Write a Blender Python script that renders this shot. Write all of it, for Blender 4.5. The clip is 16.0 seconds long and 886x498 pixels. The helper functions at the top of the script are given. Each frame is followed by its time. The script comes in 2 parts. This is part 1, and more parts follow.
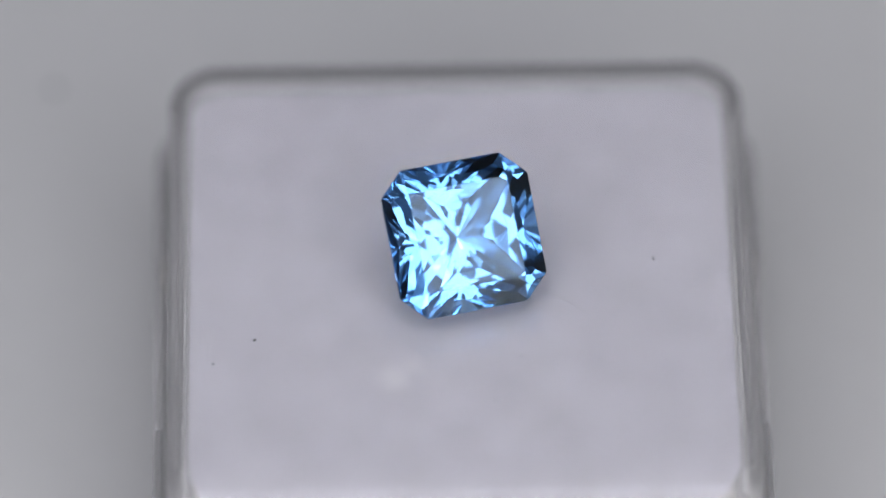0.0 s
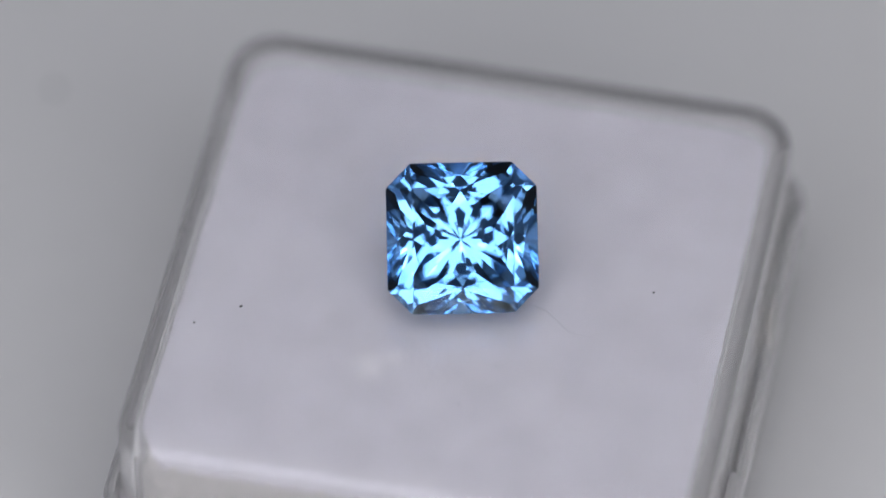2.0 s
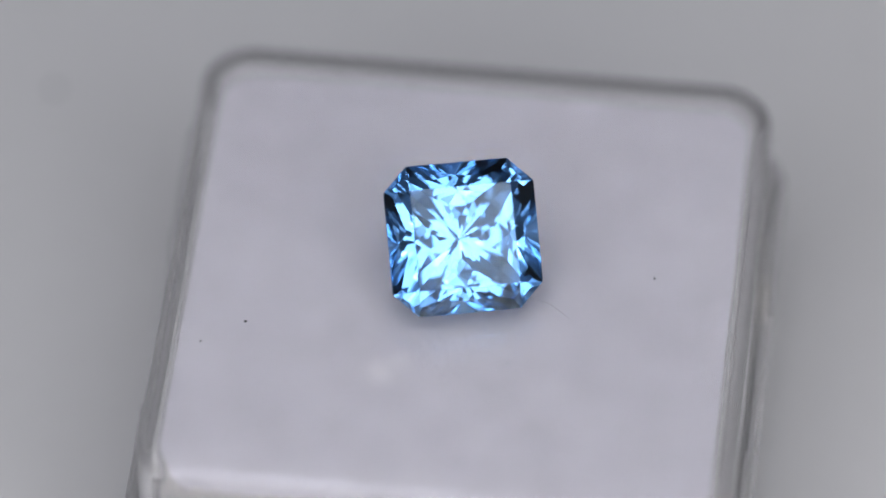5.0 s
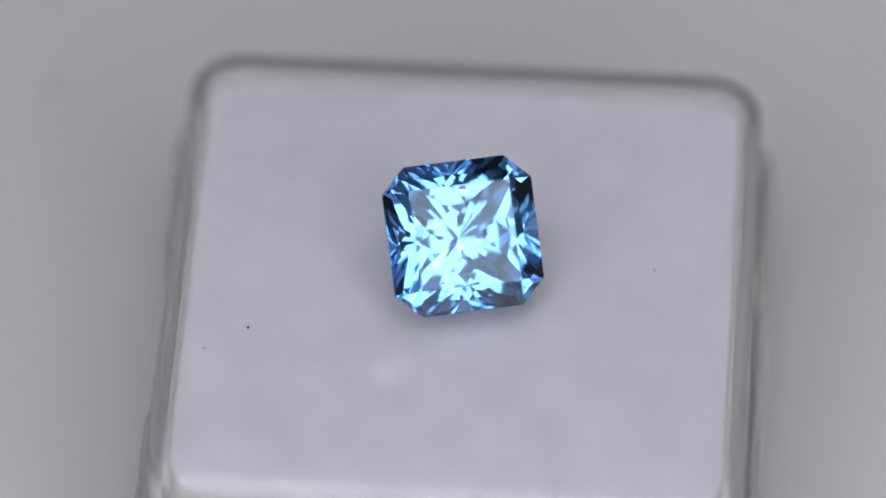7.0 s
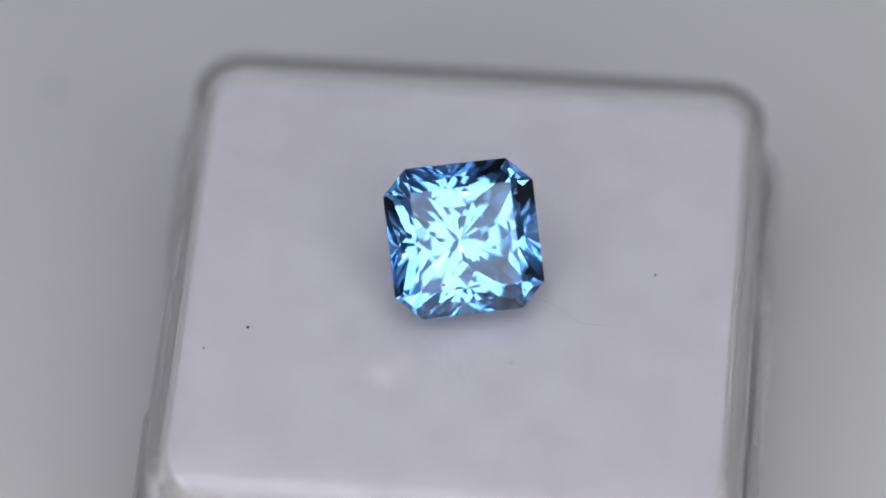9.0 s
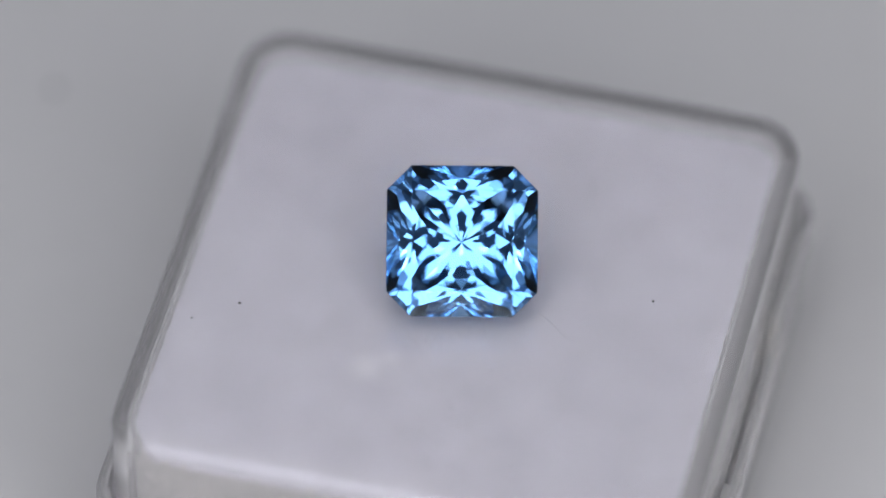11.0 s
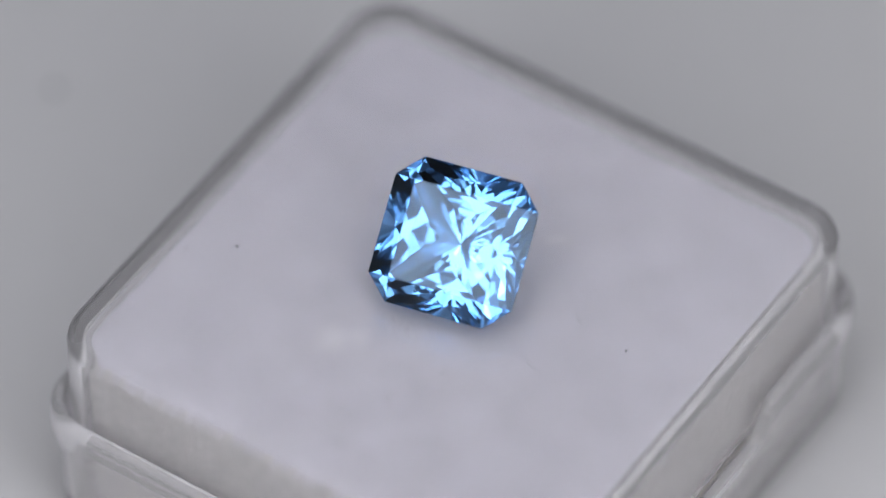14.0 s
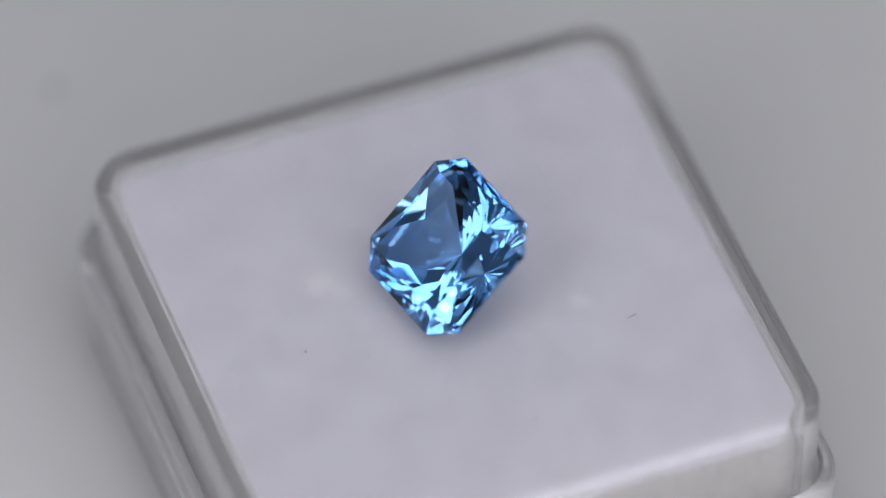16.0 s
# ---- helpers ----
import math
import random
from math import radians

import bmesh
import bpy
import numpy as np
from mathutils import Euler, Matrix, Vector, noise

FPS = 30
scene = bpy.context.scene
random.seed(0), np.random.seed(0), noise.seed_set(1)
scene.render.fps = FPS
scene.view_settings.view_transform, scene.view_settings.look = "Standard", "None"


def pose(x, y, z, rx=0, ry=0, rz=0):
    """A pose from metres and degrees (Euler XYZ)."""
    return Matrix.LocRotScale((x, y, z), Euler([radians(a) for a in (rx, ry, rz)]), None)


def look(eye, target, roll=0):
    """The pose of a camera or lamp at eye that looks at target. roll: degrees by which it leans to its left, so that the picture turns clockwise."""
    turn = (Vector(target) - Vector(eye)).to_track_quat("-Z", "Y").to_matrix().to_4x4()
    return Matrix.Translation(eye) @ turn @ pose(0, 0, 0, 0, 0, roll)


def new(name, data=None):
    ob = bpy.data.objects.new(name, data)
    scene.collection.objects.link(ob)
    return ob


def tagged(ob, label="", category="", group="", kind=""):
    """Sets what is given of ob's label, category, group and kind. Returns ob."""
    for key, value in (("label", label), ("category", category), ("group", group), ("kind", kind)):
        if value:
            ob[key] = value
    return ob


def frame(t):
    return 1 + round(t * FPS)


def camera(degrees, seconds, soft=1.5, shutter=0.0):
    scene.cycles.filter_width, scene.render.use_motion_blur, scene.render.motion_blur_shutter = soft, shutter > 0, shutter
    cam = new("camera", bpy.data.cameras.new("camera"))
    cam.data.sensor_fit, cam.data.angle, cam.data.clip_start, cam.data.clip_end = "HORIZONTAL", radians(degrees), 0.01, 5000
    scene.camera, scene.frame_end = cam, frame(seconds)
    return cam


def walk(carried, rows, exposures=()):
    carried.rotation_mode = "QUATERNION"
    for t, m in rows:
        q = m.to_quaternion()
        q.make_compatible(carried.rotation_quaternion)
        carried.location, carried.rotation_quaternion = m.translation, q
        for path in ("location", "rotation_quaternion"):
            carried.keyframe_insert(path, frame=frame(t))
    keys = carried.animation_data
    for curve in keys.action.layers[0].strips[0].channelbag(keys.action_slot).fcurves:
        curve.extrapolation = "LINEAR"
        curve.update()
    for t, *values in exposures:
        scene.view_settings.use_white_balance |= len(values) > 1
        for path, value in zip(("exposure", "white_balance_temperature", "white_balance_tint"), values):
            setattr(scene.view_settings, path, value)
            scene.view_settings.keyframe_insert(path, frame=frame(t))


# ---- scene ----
MM = 0.001
LID_TOP = 12.6           # height of the lid's top face over the table, mm

# ---- camera: fixed macro camera looking down at about 49 degrees ----
cam = camera(7.4761, 16.0)
cam.data.dof.use_dof = True
cam.data.dof.focus_distance = 0.3290
cam.data.dof.aperture_fstop = 12.5
CAM = pose(0.0000 * MM, -218.3040 * MM, (248.4791 + LID_TOP) * MM, 41.5097, -0.0110, 0.0329)
walk(cam, [(0.0, CAM), (16.0, CAM)])

# ---- light: softboxes on both sides of and above the lens, a low one in front, an added roof fill ----
world = bpy.data.worlds.new("room_light")
scene.world = world
world.use_nodes = True
world.node_tree.nodes["Background"].inputs[0].default_value = (0.80, 0.80, 0.86, 1)
world.node_tree.nodes["Background"].inputs[1].default_value = 0.07
scene.view_settings.exposure = -0.04


def softbox(name, eye, target, wide, high, power, colour):
    lamp = bpy.data.lights.new(name, "AREA")
    lamp.shape, lamp.size, lamp.size_y, lamp.energy, lamp.color = "RECTANGLE", wide, high, power, colour
    ob = new(name, lamp)
    ob.matrix_basis = look(eye, target)
    return ob


def beside_lens(right, up, dist):
    """A place seen from the stone, turned by degrees to the right of and above the lens."""
    d = Vector((math.tan(radians(right)), math.tan(radians(up)), 1)).normalized()
    d = CAM.to_3x3() @ d
    return tuple(Vector((0, 0, 0.015)) + d * dist)


AIM = (0, 0, 0.015)
TINT = (0.922, 0.93, 0.995)
softbox("softbox_west", beside_lens(-24, 8, 0.36), AIM, 0.17, 0.40, 0.74, TINT)
softbox("softbox_east", beside_lens(24, 8, 0.36), AIM, 0.17, 0.40, 0.74, TINT)
softbox("softbox_overhead", beside_lens(0, 34, 0.42), AIM, 0.14, 0.20, 0.28, TINT)
# wide, dim fill added in the roof to lift the ambient level
softbox("roof_fill", (0, 0.06, 0.66), (0, 0.06, 0), 0.60, 0.50, 0.36, TINT)
softbox("softbox_front", (0.03, -0.16, 0.075), (0, -0.012, 0.004), 0.16, 0.04, 0.08, (1.0, 0.93, 0.84))


# ---- materials ----
def material(name):
    m = bpy.data.materials.new(name)
    m.use_nodes = True
    m.node_tree.nodes.clear()
    return m, m.node_tree.nodes, m.node_tree.links


def grained(name, a, b, scale, rough, bump, bump_scale, fine=0.0):
    """A diffuse surface whose colour drifts between a and b, with a fine relief."""
    m, n, l = material(name)
    out, bsdf = n.new("ShaderNodeOutputMaterial"), n.new("ShaderNodeBsdfPrincipled")
    co = n.new("ShaderNodeTexCoord")
    big, small = n.new("ShaderNodeTexNoise"), n.new("ShaderNodeTexNoise")
    big.inputs["Scale"].default_value, big.inputs["Detail"].default_value = scale, 4
    small.inputs["Scale"].default_value, small.inputs["Detail"].default_value = bump_scale, 6
    mixed = n.new("ShaderNodeMix")
    mixed.data_type = "FLOAT"
    mixed.inputs[0].default_value = fine
    ramp, rise = n.new("ShaderNodeValToRGB"), n.new("ShaderNodeBump")
    ramp.color_ramp.elements[0].position, ramp.color_ramp.elements[1].position = 0.3, 0.7
    ramp.color_ramp.elements[0].color, ramp.color_ramp.elements[1].color = (*a, 1), (*b, 1)
    rise.inputs["Strength"].default_value, rise.inputs["Distance"].default_value = bump, 0.0003
    for t in (big, small):
        l.new(co.outputs["Object"], t.inputs["Vector"])
    l.new(big.outputs["Fac"], mixed.inputs[2])
    l.new(small.outputs["Fac"], mixed.inputs[3])
    l.new(mixed.outputs[0], ramp.inputs["Fac"])
    l.new(ramp.outputs["Color"], bsdf.inputs["Base Color"])
    l.new(small.outputs["Fac"], rise.inputs["Height"])
    l.new(rise.outputs["Normal"], bsdf.inputs["Normal"])
    bsdf.inputs["Roughness"].default_value = rough
    l.new(bsdf.outputs[0], out.inputs["Surface"])
    return m


def clear(name, colour, ior, rough=0.0, scuff=0.0, haze_lift=0.0):
    m, n, l = material(name)
    out, glass = n.new("ShaderNodeOutputMaterial"), n.new("ShaderNodeBsdfGlass")
    glass.inputs["Color"].default_value, glass.inputs["IOR"].default_value = (*colour, 1), ior
    glass.inputs["Roughness"].default_value = rough
    if scuff:
        co, t, rise = n.new("ShaderNodeTexCoord"), n.new("ShaderNodeTexNoise"), n.new("ShaderNodeBump")
        t.inputs["Scale"].default_value, t.inputs["Detail"].default_value = 900, 5
        rise.inputs["Strength"].default_value, rise.inputs["Distance"].default_value = scuff, 0.0001
        l.new(co.outputs["Object"], t.inputs["Vector"])
        l.new(t.outputs["Fac"], rise.inputs["Height"])
        l.new(rise.outputs["Normal"], glass.inputs["Normal"])
    # diffuse share: slight scatter of the plastic, plus brightness painted into dark walls
    if haze_lift:
        dull, mixed = n.new("ShaderNodeBsdfDiffuse"), n.new("ShaderNodeMixShader")
        dull.inputs["Color"].default_value = (0.80, 0.80, 0.81, 1)
        mixed.inputs[0].default_value = haze_lift
        l.new(glass.outputs[0], mixed.inputs[1])
        l.new(dull.outputs[0], mixed.inputs[2])
        l.new(mixed.outputs[0], out.inputs["Surface"])
    else:
        l.new(glass.outputs[0], out.inputs["Surface"])
    return m


TABLE = grained("white_table_top", (0.40, 0.40, 0.405), (0.44, 0.44, 0.445), 9, 0.55, 0.05, 400, 0.2)
# for the added enclosure out of view; its tone sets the bounced light
WALL = grained("bounce_enclosure", (0.54, 0.54, 0.55), (0.62, 0.62, 0.63), 6, 0.95, 0.2, 900)
# white foam; the lamps' violet cast on its top is put into the colour
FOAM_TINTED = grained("lamp_tinted_foam", (0.645, 0.637, 0.712), (0.805, 0.795, 0.887), 420, 0.95, 0.3, 2600, 0.38)
# last value exceeds the plastic's own slight haze, to lighten dark rims and walls
PLASTIC = clear("clear_polystyrene", (0.99, 0.985, 0.99), 1.45, 0.02, 0.006, 0.15)
TRAY = clear("haze_lifted_polystyrene", (1.0, 0.992, 1.0), 1.42, 0.015, 0.0, 0.24)
GEM = clear("blue_gemstone", (0.635, 0.82, 1.0), 1.77)
FOAM_CUT = grained("cut_foam_cells", (0.58, 0.57, 0.56), (0.84, 0.83, 0.82), 2600, 0.95, 0.5, 3800, 0.4)


def patched(m, spots, colour):
    """Adds soft pale press marks to a grained material: spots are (x, y, radius) in metres."""
    n, l = m.node_tree.nodes, m.node_tree.links
    bsdf = next(k for k in n if k.type == "BSDF_PRINCIPLED")
    tint = bsdf.inputs["Base Color"].links[0].from_socket
    co, warp, off = n.new("ShaderNodeTexCoord"), n.new("ShaderNodeTexNoise"), n.new("ShaderNodeVectorMath")
    warp.inputs["Scale"].default_value, warp.inputs["Detail"].default_value = 700, 3
    off.operation = "MULTIPLY_ADD"
    off.inputs[1].default_value = (0.0012, 0.0012, 0)
    l.new(co.outputs["Object"], warp.inputs["Vector"])
    l.new(warp.outputs["Color"], off.inputs[0])
    l.new(co.outputs["Object"], off.inputs[2])
    for x, y, r, much in spots:
        flat, far, fade, mixed = n.new("ShaderNodeVectorMath"), n.new("ShaderNodeVectorMath"), n.new("ShaderNodeMapRange"), n.new("ShaderNodeMix")
        flat.operation, far.operation, mixed.data_type = "MULTIPLY", "DISTANCE", "RGBA"
        flat.inputs[1].default_value, far.inputs[1].default_value = (1, 1, 0), (x + 0.0006, y + 0.0006, 0)
        fade.interpolation_type = "SMOOTHSTEP"
        fade.inputs[1].default_value, fade.inputs[2].default_value = 0.0, r
        fade.inputs[3].default_value, fade.inputs[4].default_value = much, 0.0
        mixed.inputs[7].default_value = (*colour, 1)
        l.new(off.outputs[0], flat.inputs[0])
        l.new(flat.outputs[0], far.inputs[0])
        l.new(far.outputs["Value"], fade.inputs[0])
        l.new(fade.outputs[0], mixed.inputs[0])
        l.new(tint, mixed.inputs[6])
        tint = mixed.outputs[2]
    l.new(tint, bsdf.inputs["Base Color"])


patched(FOAM_TINTED, ((-0.0033, -0.0057, 0.0013, 0.8), (-0.0023, -0.0049, 0.0009, 0.5), (0.0022, 0.0058, 0.0009, 0.7)), (0.94, 0.93, 0.97))
SPECK = grained("dark_dust", (0.02, 0.02, 0.02), (0.05, 0.045, 0.04), 4000, 0.9, 0.1, 6000)
FIBRE = grained("grey_lint", (0.16, 0.16, 0.18), (0.26, 0.26, 0.28), 3000, 0.9, 0.1, 6000)


# ---- building helpers ----
def mesh_of(name, bm, mat, smooth=False):
    me = bpy.data.meshes.new(name)
    bmesh.ops.recalc_face_normals(bm, faces=bm.faces[:])
    bm.to_mesh(me)
    bm.free()
    me.materials.append(mat)
    for p in me.polygons:
        p.use_smooth = smooth
    if smooth:
        me.set_sharp_from_angle(angle=radians(28))
    return me


def part(name, bm, mat, parent, label="", smooth=False):
    ob = new(name, mesh_of(name, bm, mat, smooth))
    ob.parent = parent
    return tagged(ob, label)


def slab(bm, x0, x1, y0, y1, z0, z1):
    m = Matrix.Translation(((x0 + x1) / 2, (y0 + y1) / 2, (z0 + z1) / 2)) @ Matrix.Diagonal((x1 - x0, y1 - y0, z1 - z0, 1))
    bmesh.ops.create_cube(bm, size=1, matrix=m)


def ring_points(hx, hy, radius, z, n=8, s=22):
    """A rounded square: s steps along each side and n round each corner."""
    pts = []
    for k, (sx, sy) in enumerate(((1, 1), (-1, 1), (-1, -1), (1, -1))):
        for i in range(n + 1):
            a = math.pi / 2 * (k + i / n)
            pts.append((sx * (hx - radius) + radius * math.cos(a), sy * (hy - radius) + radius * math.sin(a)))
        nx, ny = (((-1, 1), (-1, -1), (1, -1), (1, 1))[k])
        a = math.pi / 2 * (k + 1)
        p = pts[-1]
        q = (nx * (hx - radius) + radius * math.cos(a), ny * (hy - radius) + radius * math.sin(a))
        for i in range(1, s):
            pts.append((p[0] + (q[0] - p[0]) * i / s, p[1] + (q[1] - p[1]) * i / s))
    return [Vector((x, y, z)) * MM for x, y in pts]


def loft(profile, hx, hy, radius, close_first, close_last, shape=None):
    """Stacks rounded squares: profile rows are (inset, z). shape(point, inset, z) may move a point."""
    bm = bmesh.new()
    rings = []
    for inset, z in profile:
        pts = ring_points(hx - inset, hy - inset, max(radius - inset, 0.25), z, 12, 140)
        if shape:
            pts = [shape(p, inset, z) for p in pts]
        rings.append([bm.verts.new(p) for p in pts])
    for a, b in zip(rings, rings[1:]):
        for i in range(len(a)):
            j = (i + 1) % len(a)
            bm.faces.new((a[i], a[j], b[j], b[i]))
    if close_first:
        bm.faces.new(rings[0])
    if close_last:
        bm.faces.new(rings[-1])
    if not close_first and not close_last:
        a, b = rings[-1], rings[0]
        for i in range(len(a)):
            j = (i + 1) % len(a)
            bm.faces.new((a[i], a[j], b[j], b[i]))
    return bm


# ---- the setting: table, and an unseen enclosure added for reflections and bounced light ----
def setting():
    bm = bmesh.new()
    slab(bm, -0.7, 0.7, -0.65, 0.65, -0.03, 0)
    bmesh.ops.bevel(bm, geom=bm.edges[:], offset=0.003, segments=2, affect="EDGES")
    tagged(new("table_top", mesh_of("table_top", bm, TABLE)), "plain white matt table top under the box", "table", kind="structure")
    # four walls and a roof, never in view, added to shape reflections
    for name, box in (("enclosure_north", (-0.60, 0.60, 0.55, 0.57, 0, 0.72)), ("enclosure_south", (-0.60, 0.60, -0.57, -0.55, 0, 0.72)),
                      ("enclosure_east", (0.60, 0.62, -0.57, 0.57, 0, 0.72)), ("enclosure_west", (-0.62, -0.60, -0.57, 0.57, 0, 0.72))):
        bm = bmesh.new()
        slab(bm, *box)
        tagged(new(name, mesh_of(name, bm, WALL)), "unseen pale wall added around the table to bounce light", "wall", kind="structure")
    bm = bmesh.new()
    slab(bm, -0.62, 0.62, -0.57, 0.57, 0.72, 0.74)
    tagged(new("ceiling", mesh_of("ceiling", bm, WALL)), "unseen pale roof added over the table to bounce light", "ceiling", kind="structure")


setting()

# ---- the box ----
BOX = pose(0.73 * MM, 0.09 * MM, 0, 0, 0, 1.05)
HX, HY = 14.32, 14.32
TX = 15.13               # half width of the tray over its lip


def arc(inset0, z0, inset1, z1, bulge, n=4):
    """A quarter round between two profile points; bulge 1 keeps the first inset longest."""
    rows = []
    for i in range(n + 1):
        a = math.pi / 2 * i / n
        if bulge:
            rows.append((inset0 + (inset1 - inset0) * (1 - math.cos(a)), z0 + (z1 - z0) * math.sin(a)))
        else:
            rows.append((inset0 + (inset1 - inset0) * math.sin(a), z0 + (z1 - z0) * (1 - math.cos(a))))
    return rows


def gem_box():
    box = new("display_box")
    tagged(box, "small clear plastic display box filled with white foam", "box")
    top = LID_TOP
    # cover: a clear cap with a flat top, thick walls and rounded rim
    outer = [(-0.02, 5.9), (0.0, top - 0.7)] + arc(0.0, top - 0.7, 0.7, top, True, 6)[1:] + [(3.0, top)]
    inner = [(3.0, top - 0.8), (1.2, top - 0.8)] + arc(1.2, top - 0.8, 0.8, top - 1.25, False)[1:] + [(0.72, 5.9)]
    bm = bmesh.new()
    rings = []
    for inset, z in outer + inner:
        rings.append([bm.verts.new(p) for p in ring_points(HX - inset, HY - inset, max(2.6 - inset, 0.4), z)])
    for k in range(len(rings)):
        if k == len(outer) - 1:
            bm.faces.new(rings[k])
            bm.faces.new(rings[k + 1])
            continue
        a, b = rings[k], rings[(k + 1) % len(rings)]
        for i in range(len(a)):
            j = (i + 1) % len(a)
            bm.faces.new((a[i], a[j], b[j], b[i]))
    part("lid", bm, PLASTIC, box, "clear plastic lid with a rounded rim", True)

    # tray: the wider clear lower half, its upper edge cut down between the thumb notches
    def notch(p, inset, z):
        if z > 5.6 and abs(p.x) > (TX - 2.2) * MM:
            y = p.y / MM
            fall = min(1, max(0, (5.6 - abs(y)) / 1.3))
            return Vector((p.x, p.y, max(p.z - 2.0 * MM * fall, 5.2 * MM + (p.z - 5.6 * MM) * 0.15)))
        return p
    edge = top - 4.9
    prof = [(0.75, 0.15), (0.5, 0.45), (0.42, 5.0), (0.38, 5.35)] + arc(0.12, 5.6, 0.0, 6.0, False, 3)
    prof += [(0.0, edge - 0.55)] + arc(0.0, edge - 0.55, 0.45, edge, True)[1:]
    prof += [(0.62, edge), (0.78, edge - 0.25), (0.95, 1.2), (1.5, 0.9)]
    bm = bmesh.new()
    rings = []
    for inset, z in prof:
        rings.append([bm.verts.new(notch(p, inset, z)) for p in ring_points(TX - inset, TX - inset, max(2.95 - inset, 0.4), z, 8, 110)])
    for a, b in zip(rings, rings[1:]):
        for i in range(len(a)):
            j = (i + 1) % len(a)
            bm.faces.new((a[i], a[j], b[j], b[i]))
    bm.faces.new(rings[0])
    bm.faces.new(rings[-1])
    part("tray", bm, TRAY, box, "clear plastic tray with a thumb notch on two sides", True)

    # foam block that fills the box
    def ragged(p, inset, z):
        q = p / MM
        w = noise.noise(q * 0.9) * 0.06 + noise.noise(q * 3.5) * 0.05 + noise.noise(q * 11) * 0.03
        d = Vector((q.x, q.y, 0)).normalized()
        return (q + d * w * (1.0 if z > LID_TOP - 2.0 else 0.25)) * MM
    bm = loft([(0.0, 1.3), (0.0, 5.6), (0.0, top - 1.9), (0.01, top - 1.6), (0.07, top - 1.52)], HX - 0.98, HY - 1.02, 1.95, True, True, ragged)
    foam = part("foam_pad", bm, FOAM_TINTED, box, "white foam block filling the clear box")
    foam.data.materials.append(FOAM_CUT)
    for p in foam.data.polygons:
        p.material_index = 1 if abs(p.normal.z) < 0.5 else 0
    box.matrix_basis = BOX
    return box


# ---- the gemstone ----
def ground_stone(planes):
    """The convex stone that is left when every plane (normal, distance in mm) has been ground flat."""
    n = np.array([p[0] for p in planes], float)
    n /= np.linalg.norm(n, axis=1)[:, None]
    d = np.array([p[1] for p in planes], float)
    i, j, k = np.array([(a, b, c) for a in range(len(n)) for b in range(a) for c in range(b)]).T
    rows, dist = np.stack((n[i], n[j], n[k]), 1), np.stack((d[i], d[j], d[k]), 1)
    good = np.abs(np.linalg.det(rows)) > 1e-6
    found = np.linalg.solve(rows[good], dist[good][:, :, None])[:, :, 0]
    found = found[(found @ n.T <= d + 1e-5).all(1)]
    corners = []
    for p in found:
        if all(np.abs(p - q).max() > 2e-3 for q in corners):
            corners.append(p)
    bm = bmesh.new()
    verts = [bm.verts.new(p) for p in corners]
    hull = bmesh.ops.convex_hull(bm, input=verts)
    bmesh.ops.delete(bm, geom=list({v for v in hull["geom_interior"] + hull["geom_unused"] if isinstance(v, bmesh.types.BMVert)}), context="VERTS")
    bmesh.ops.dissolve_limit(bm, angle_limit=radians(0.4), verts=bm.verts[:], edges=bm.edges[:])
    bmesh.ops.scale(bm, vec=(MM, MM, MM), verts=bm.verts[:])
    return bm


def facing(azimuth, slope, side):
    """The normal of a facet: azimuth and slope from the girdle plane in degrees; side 1 crown, -1 pavilion."""
    a, e = radians(azimuth), radians(slope)
    return np.array((math.sin(e) * math.cos(a), math.sin(e) * math.sin(a), side * math.cos(e)))


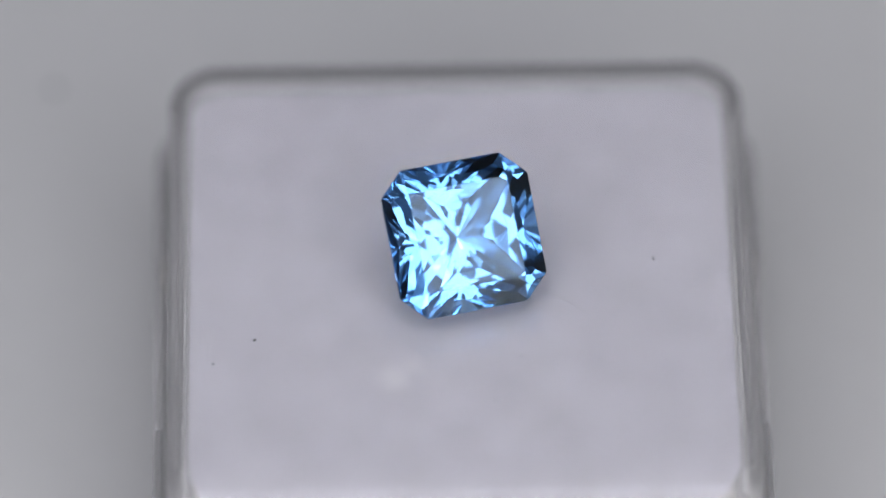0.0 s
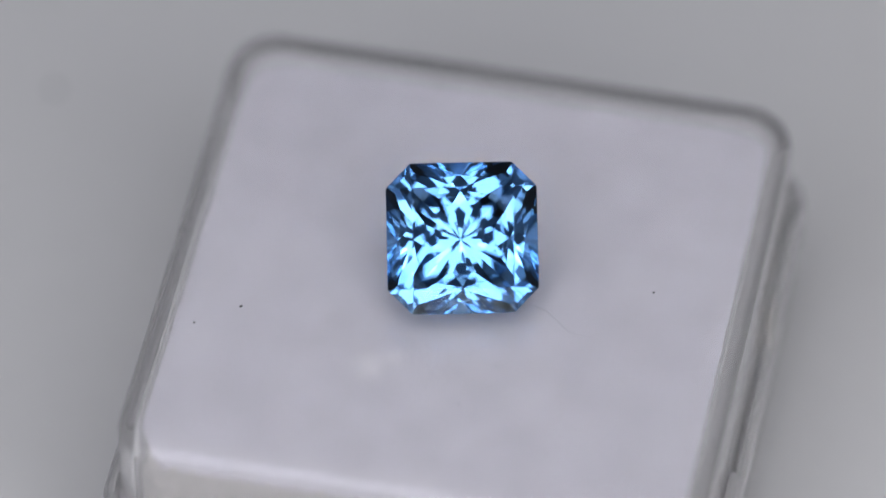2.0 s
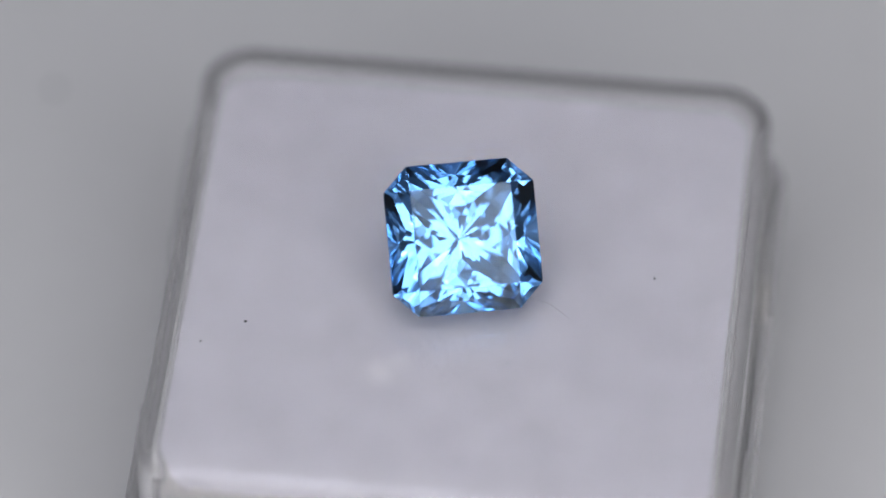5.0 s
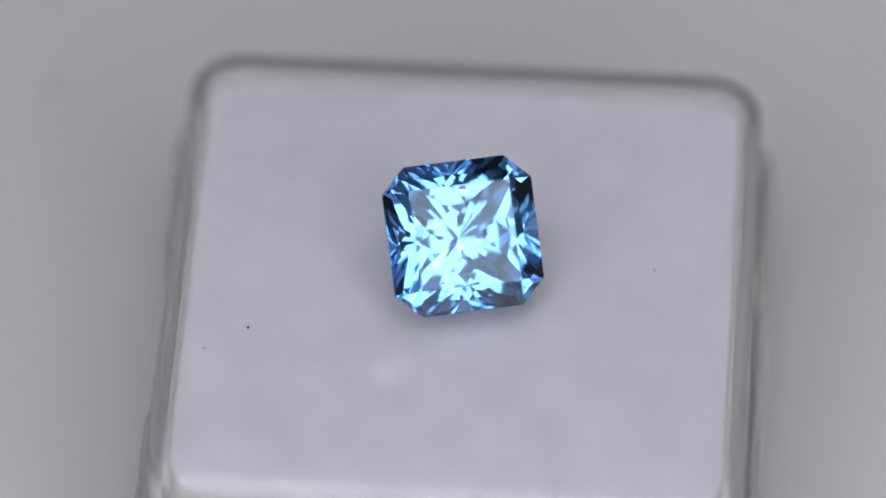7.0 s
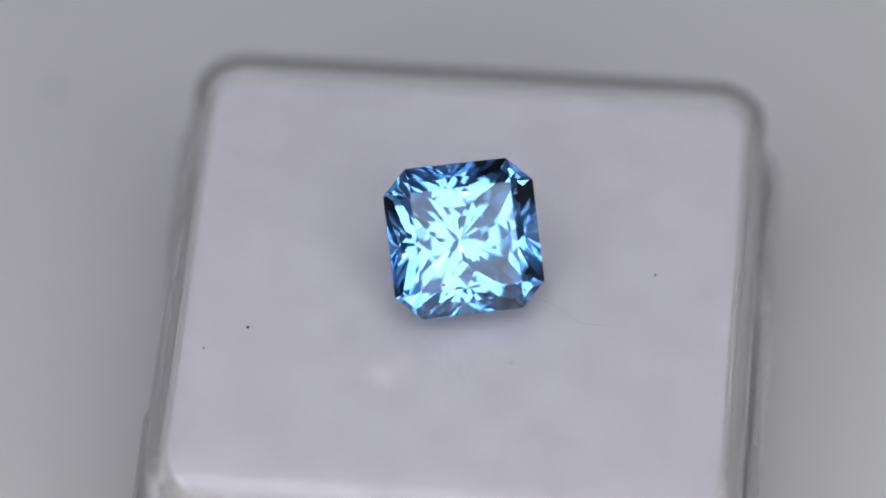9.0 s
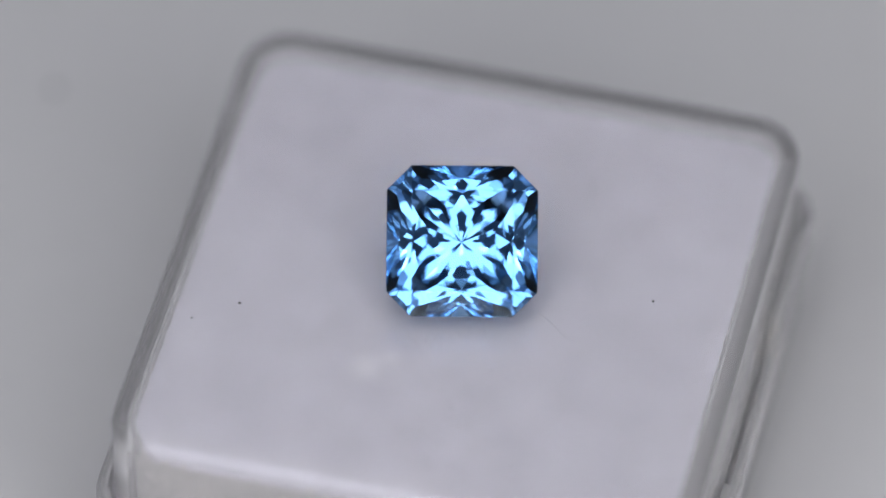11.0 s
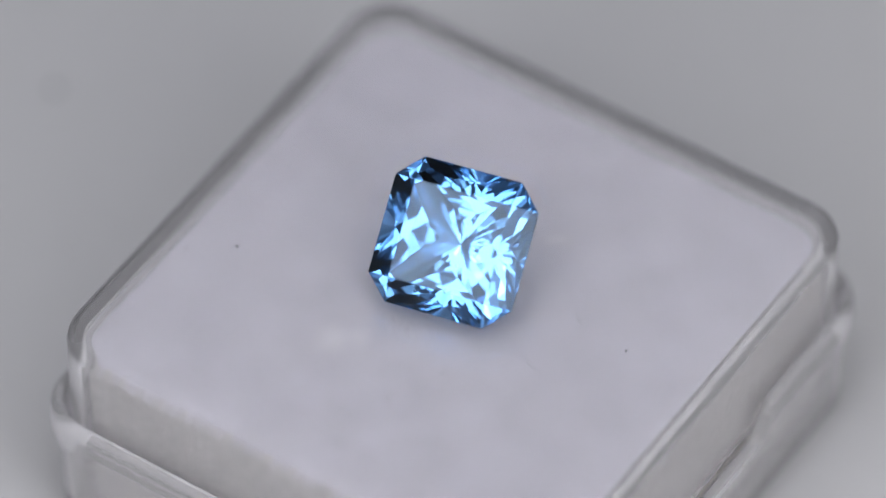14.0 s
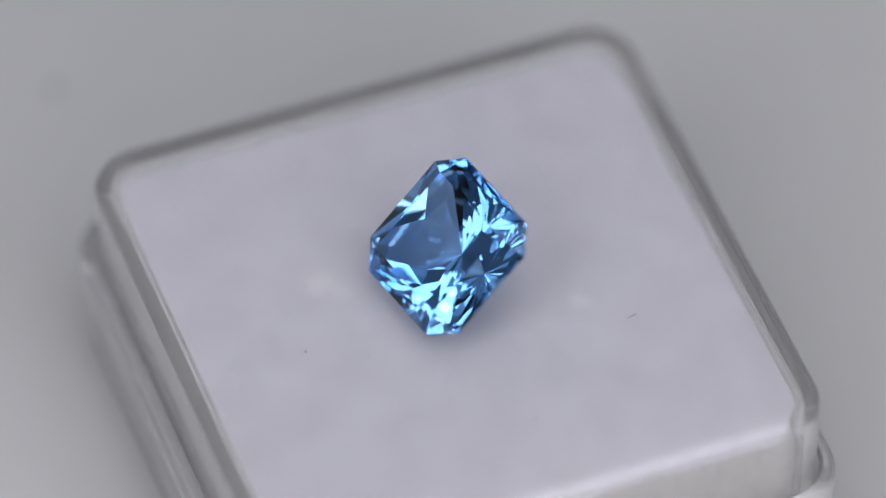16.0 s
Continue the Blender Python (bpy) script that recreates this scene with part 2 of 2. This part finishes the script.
def gemstone():
    W, K = 3.66, 4.33        # half width over the flats, and over the cut corners
    G = 0.12                 # half the girdle's thickness
    high = 0.85              # crown height
    deep = 3.95              # the culet's depth below the girdle
    planes = [((0, 0, 1), G + high)]
    half = K * math.sqrt(2) - W
    rim = np.array([(sx * x, sy * y, -G) for sx in (1, -1) for sy in (1, -1) for x, y in ((W, half), (half, W))])
    # pavilion: a fan of facets round the culet, and on each side a star of facets round one point
    fan, low = 32, 38.0
    for i in range(fan):
        planes.append((facing(360 * (i + 0.5) / fan, low, -1), deep * math.cos(radians(low))))
    r, inside, main = 2.34, 1.08, 41.0
    depth = deep - inside * math.tan(radians(low)) - (r - inside) * math.tan(radians(main))
    star = 14
    for k in range(4):
        side = 90 * k
        planes.append((facing(side, 90, 1), W))
        planes.append((facing(45 + side, 90, 1), K))
        # crown: square table, rectangular side facets and a triangle at each corner
        s = math.atan2(high, W - 2.45)
        planes.append((facing(side, math.degrees(s), 1), W * math.sin(s) + G * math.cos(s)))
        c = math.atan2(high, K - 2.45 * math.sqrt(2))
        planes.append((facing(45 + side, math.degrees(c), 1), K * math.sin(c) + G * math.cos(c)))
        a = radians(side)
        outwards = np.array((math.cos(a), math.sin(a), 0))
        point = outwards * r + np.array((0, 0, -depth))
        planes.append((facing(side, main, -1), facing(side, main, -1) @ point))
        axis = facing(side, 49.3, -1)
        across = np.array((-math.sin(a), math.cos(a), 0))
        up = np.cross(axis, across)
        for i in range(star):
            p = math.tau * (i + 0.5) / star
            lean = (8.3, 7.5)[i % 2] + 0.3 * max(0.0, math.sin(p) * (up @ outwards))
            while True:
                n = axis + (across * math.cos(p) + up * math.sin(p)) * math.tan(radians(lean))
                n /= np.linalg.norm(n)
                if (rim @ n).max() <= n @ point or lean < 1:
                    break
                lean -= 0.25
            planes.append((n, n @ point))
        for slope, spare in ((58, 0.0), (50, 0.06)):
            n = facing(45 + side, slope, -1)
            planes.append((n, (rim @ n).max() + spare))
    gem = new("gemstone", mesh_of("gemstone", ground_stone(planes), GEM))
    tagged(gem, "bright blue faceted square gemstone with cut corners", "gemstone")
    # table faces up and towards the front: it lies on one pavilion facet
    z = Vector((0.1790, -0.6108, 0.7713)).normalized()
    x = Vector((9.4422, 2.6219, -0.2335))
    x = (x - z * x.dot(z)).normalized()
    y = z.cross(x)
    turn = Matrix((x, y, z)).transposed().to_4x4()
    rise = max(-(turn @ v.co).z for v in gem.data.vertices)
    gem.matrix_basis = Matrix.Translation(Vector((0.8771, -0.2523, rise / MM + LID_TOP)) * MM) @ turn
    return gem


# ---- dust and lint on the lid ----
def dust():
    made = []
    for x, y, size, turn in ((-9.24, -4.29, 0.09, 20), (-11.20, -5.81, 0.07, 50), (3.67, -5.27, 0.06, 10), (-1.57, -6.74, 0.045, 0), (2.43, -8.06, 0.07, 80), (10.16, 1.00, 0.08, 100),
                             (-12.3, -5.9, 0.05, 0), (10.7, -0.35, 0.04, 0), (10.62, -5.5, 0.06, 30)):
        bm = bmesh.new()
        size *= 0.78
        bmesh.ops.create_icosphere(bm, subdivisions=1, radius=size * MM)
        for v in bm.verts:
            v.co.x *= 1.5 + 0.6 * noise.noise(v.co * 9000)
            v.co.z = max(v.co.z * 0.5, -0.3 * size * MM)
            v.co += noise.noise_vector(v.co * 15000) * size * 0.25 * MM
        low = min(v.co.z for v in bm.verts)
        bmesh.ops.translate(bm, verts=bm.verts[:], vec=(0, 0, -low))
        ob = new("dust_speck", mesh_of("dust_speck", bm, SPECK))
        ob.matrix_basis = pose(x * MM, y * MM, LID_TOP * MM, 0, 0, turn)
        made.append(tagged(ob, "tiny dark dust speck lying on the clear lid", "dust speck", "dust specks on the lid"))
    return made


def table_mote():
    """A pale grain with a dark middle that lies still on the table beside the box."""
    bm = bmesh.new()
    bmesh.ops.create_icosphere(bm, subdivisions=2, radius=0.24 * MM)
    for v in bm.verts:
        v.co.z *= 0.4
        v.co += noise.noise_vector(v.co * 6000) * 0.04 * MM
    low = min(v.co.z for v in bm.verts)
    bmesh.ops.translate(bm, verts=bm.verts[:], vec=(0, 0, -low))
    ob = new("table_mote", mesh_of("table_mote", bm, SPECK, True))
    ob.matrix_basis = pose(-20.5 * MM, 23.88 * MM, 0)
    tagged(ob, "small dark grain lying on the table behind the box", "dust grain")


def strand(points, radius):
    """A lint fibre as a thin round thread through points (mm), lying on the lid."""
    fine = []
    pts = [Vector((x, y, 0)) for x, y in points]
    pts = [pts[0] * 2 - pts[1]] + pts + [pts[-1] * 2 - pts[-2]]
    for i in range(1, len(pts) - 2):
        for s in range(6):
            t = s / 6
            a, b, c, d = pts[i - 1:i + 3]
            fine.append(0.5 * ((2 * b) + (c - a) * t + (2 * a - 5 * b + 4 * c - d) * t * t + (3 * b - a - 3 * c + d) * t ** 3))
    base = fine[0].copy()
    bm = bmesh.new()
    rings = []
    for i, p in enumerate(fine):
        d = (fine[min(i + 1, len(fine) - 1)] - fine[max(i - 1, 0)]).normalized()
        s = Vector((-d.y, d.x, 0))
        c = p - base + Vector((0, 0, radius))
        rings.append([bm.verts.new((c + (s * math.cos(a) + Vector((0, 0, 1)) * math.sin(a)) * radius) * MM) for a in [math.tau * k / 6 for k in range(6)]])
    for a, b in zip(rings, rings[1:]):
        for k in range(6):
            bm.faces.new((a[k], a[(k + 1) % 6], b[(k + 1) % 6], b[k]))
    bm.faces.new(rings[0])
    bm.faces.new(rings[-1])
    ob = new("lint_fibre", mesh_of("lint_fibre", bm, FIBRE, True))
    ob.matrix_basis = pose(base.x * MM, base.y * MM, LID_TOP * MM)
    return tagged(ob, "thin curled grey lint fibre lying on the lid", "fibre", "lint fibres on the lid")


def lint():
    return [strand([(4.05, -1.0), (5.2, -1.28), (5.9, -1.75), (6.75, -2.40), (7.7, -2.45), (8.5, -2.6)], 0.007),
            strand([(5.62, 7.40), (5.54, 7.66), (5.50, 7.93)], 0.025),
            strand([(7.40, 1.15), (7.02, 1.42), (6.79, 1.71)], 0.012),
            strand([(3.41, -11.59), (3.70, -11.63), (4.02, -11.68)], 0.015),
            strand([(2.33, -11.95), (2.08, -11.69), (2.00, -11.38), (2.12, -11.16)], 0.012)]


box = gem_box()
gem = gemstone()
table_mote()
riders = [box, gem] + dust() + lint()

# ---- the turning: seconds, degrees about the upright axis, drift in mm ----
TURN = (
    (0.00, 0.00, 0.045, -0.017),
    (0.50, -7.93, -0.000, 0.049),
    (1.00, -16.89, -0.015, 0.093),
    (1.20, -20.40, 0.008, 0.067),
    (1.40, -23.15, 0.032, 0.041),
    (1.50, -21.61, 0.044, 0.028),
    (1.60, -20.00, 0.046, 0.027),
    (1.80, -16.20, 0.049, 0.024),
    (2.00, -12.70, 0.053, 0.021),
    (2.10, -10.85, 0.045, 0.027),
    (2.20, -8.90, 0.037, 0.033),
    (2.30, -7.40, 0.029, 0.039),
    (2.40, -8.15, 0.021, 0.045),
    (2.50, -9.95, 0.012, 0.051),
    (2.70, -13.50, 0.017, 0.063),
    (2.80, -15.10, 0.020, 0.069),
    (2.90, -17.20, 0.022, 0.075),
    (3.00, -18.57, 0.024, 0.080),
    (3.10, -17.55, 0.030, 0.072),
    (3.20, -15.80, 0.036, 0.063),
    (3.50, -10.96, 0.053, 0.037),
    (3.70, -7.15, 0.058, 0.017),
    (4.00, -2.09, 0.064, -0.014),
    (4.10, -0.30, 0.063, -0.014),
    (4.20, 1.20, 0.062, -0.015),
    (4.35, 2.20, 0.060, -0.015),
    (4.50, 1.00, 0.058, -0.016),
    (5.05, -8.80, 0.053, -0.020),
    (5.65, -19.20, 0.047, -0.023),
    (5.75, -18.90, 0.046, -0.024),
    (6.30, -8.65, 0.043, -0.027),
    (6.50, -5.49, 0.041, -0.028),
    (6.60, -3.30, 0.039, -0.017),
    (6.70, -1.50, 0.038, -0.007),
    (6.80, -1.00, 0.036, 0.004),
    (6.90, -2.95, 0.035, 0.015),
    (7.00, -4.72, 0.033, 0.026),
    (7.20, -8.15, 0.019, 0.048),
    (7.50, -13.70, -0.002, 0.080),
    (7.80, -19.05, -0.031, 0.064),
    (7.90, -20.70, -0.041, 0.058),
    (8.00, -22.30, -0.050, 0.053),
    (8.10, -22.35, -0.055, 0.049),
    (8.20, -20.05, -0.059, 0.046),
    (8.50, -14.08, -0.071, 0.036),
    (8.80, -8.70, 0.016, -0.054),
    (8.90, -7.00, 0.046, -0.084),
    (9.00, -5.62, 0.075, -0.114),
    (9.10, -6.20, 0.075, -0.116),
    (9.20, -7.90, 0.074, -0.118),
    (9.60, -14.60, 0.070, -0.125),
    (9.80, -16.60, 0.070, -0.128),
    (9.95, -15.40, 0.069, -0.130),
    (10.30, -9.20, 0.068, -0.138),
    (10.50, -7.60, 0.067, -0.142),
    (10.65, -8.80, 0.067, -0.145),
    (10.95, -14.10, 0.066, -0.150),
    (11.12, -15.60, 0.065, -0.154),
    (11.30, -13.90, 0.066, -0.160),
    (11.40, -12.20, 0.066, -0.162),
    (11.50, -10.57, 0.065, -0.164),
    (11.70, -6.85, 0.034, -0.160),
    (11.80, -4.60, 0.019, -0.158),
    (11.90, -3.15, 0.003, -0.156),
    (12.00, -1.89, -0.012, -0.154),
    (12.10, -0.60, -0.027, -0.135),
    (12.20, -2.20, -0.041, -0.117),
    (12.30, -3.95, -0.056, -0.099),
    (12.50, -7.72, -0.085, -0.063),
    (12.70, -11.05, -0.082, -0.004),
    (13.00, -16.71, -0.077, 0.084),
    (13.20, -20.40, -0.100, 0.082),
    (13.50, -25.75, -0.135, 0.078),
    (14.00, -34.87, -0.140, 0.014),
    (14.50, -43.75, -0.034, 0.019),
    (15.00, -52.33, 0.034, -0.079),
    (15.50, -61.50, 0.018, -0.064),
    (16.00, -70.44, 0.061, -0.054),
)


def motions():
    for thing in riders:
        rest = thing.matrix_basis.copy()
        walk(thing, [(t, pose(x * MM, y * MM, 0, 0, 0, a) @ rest) for t, a, x, y in TURN])


motions()
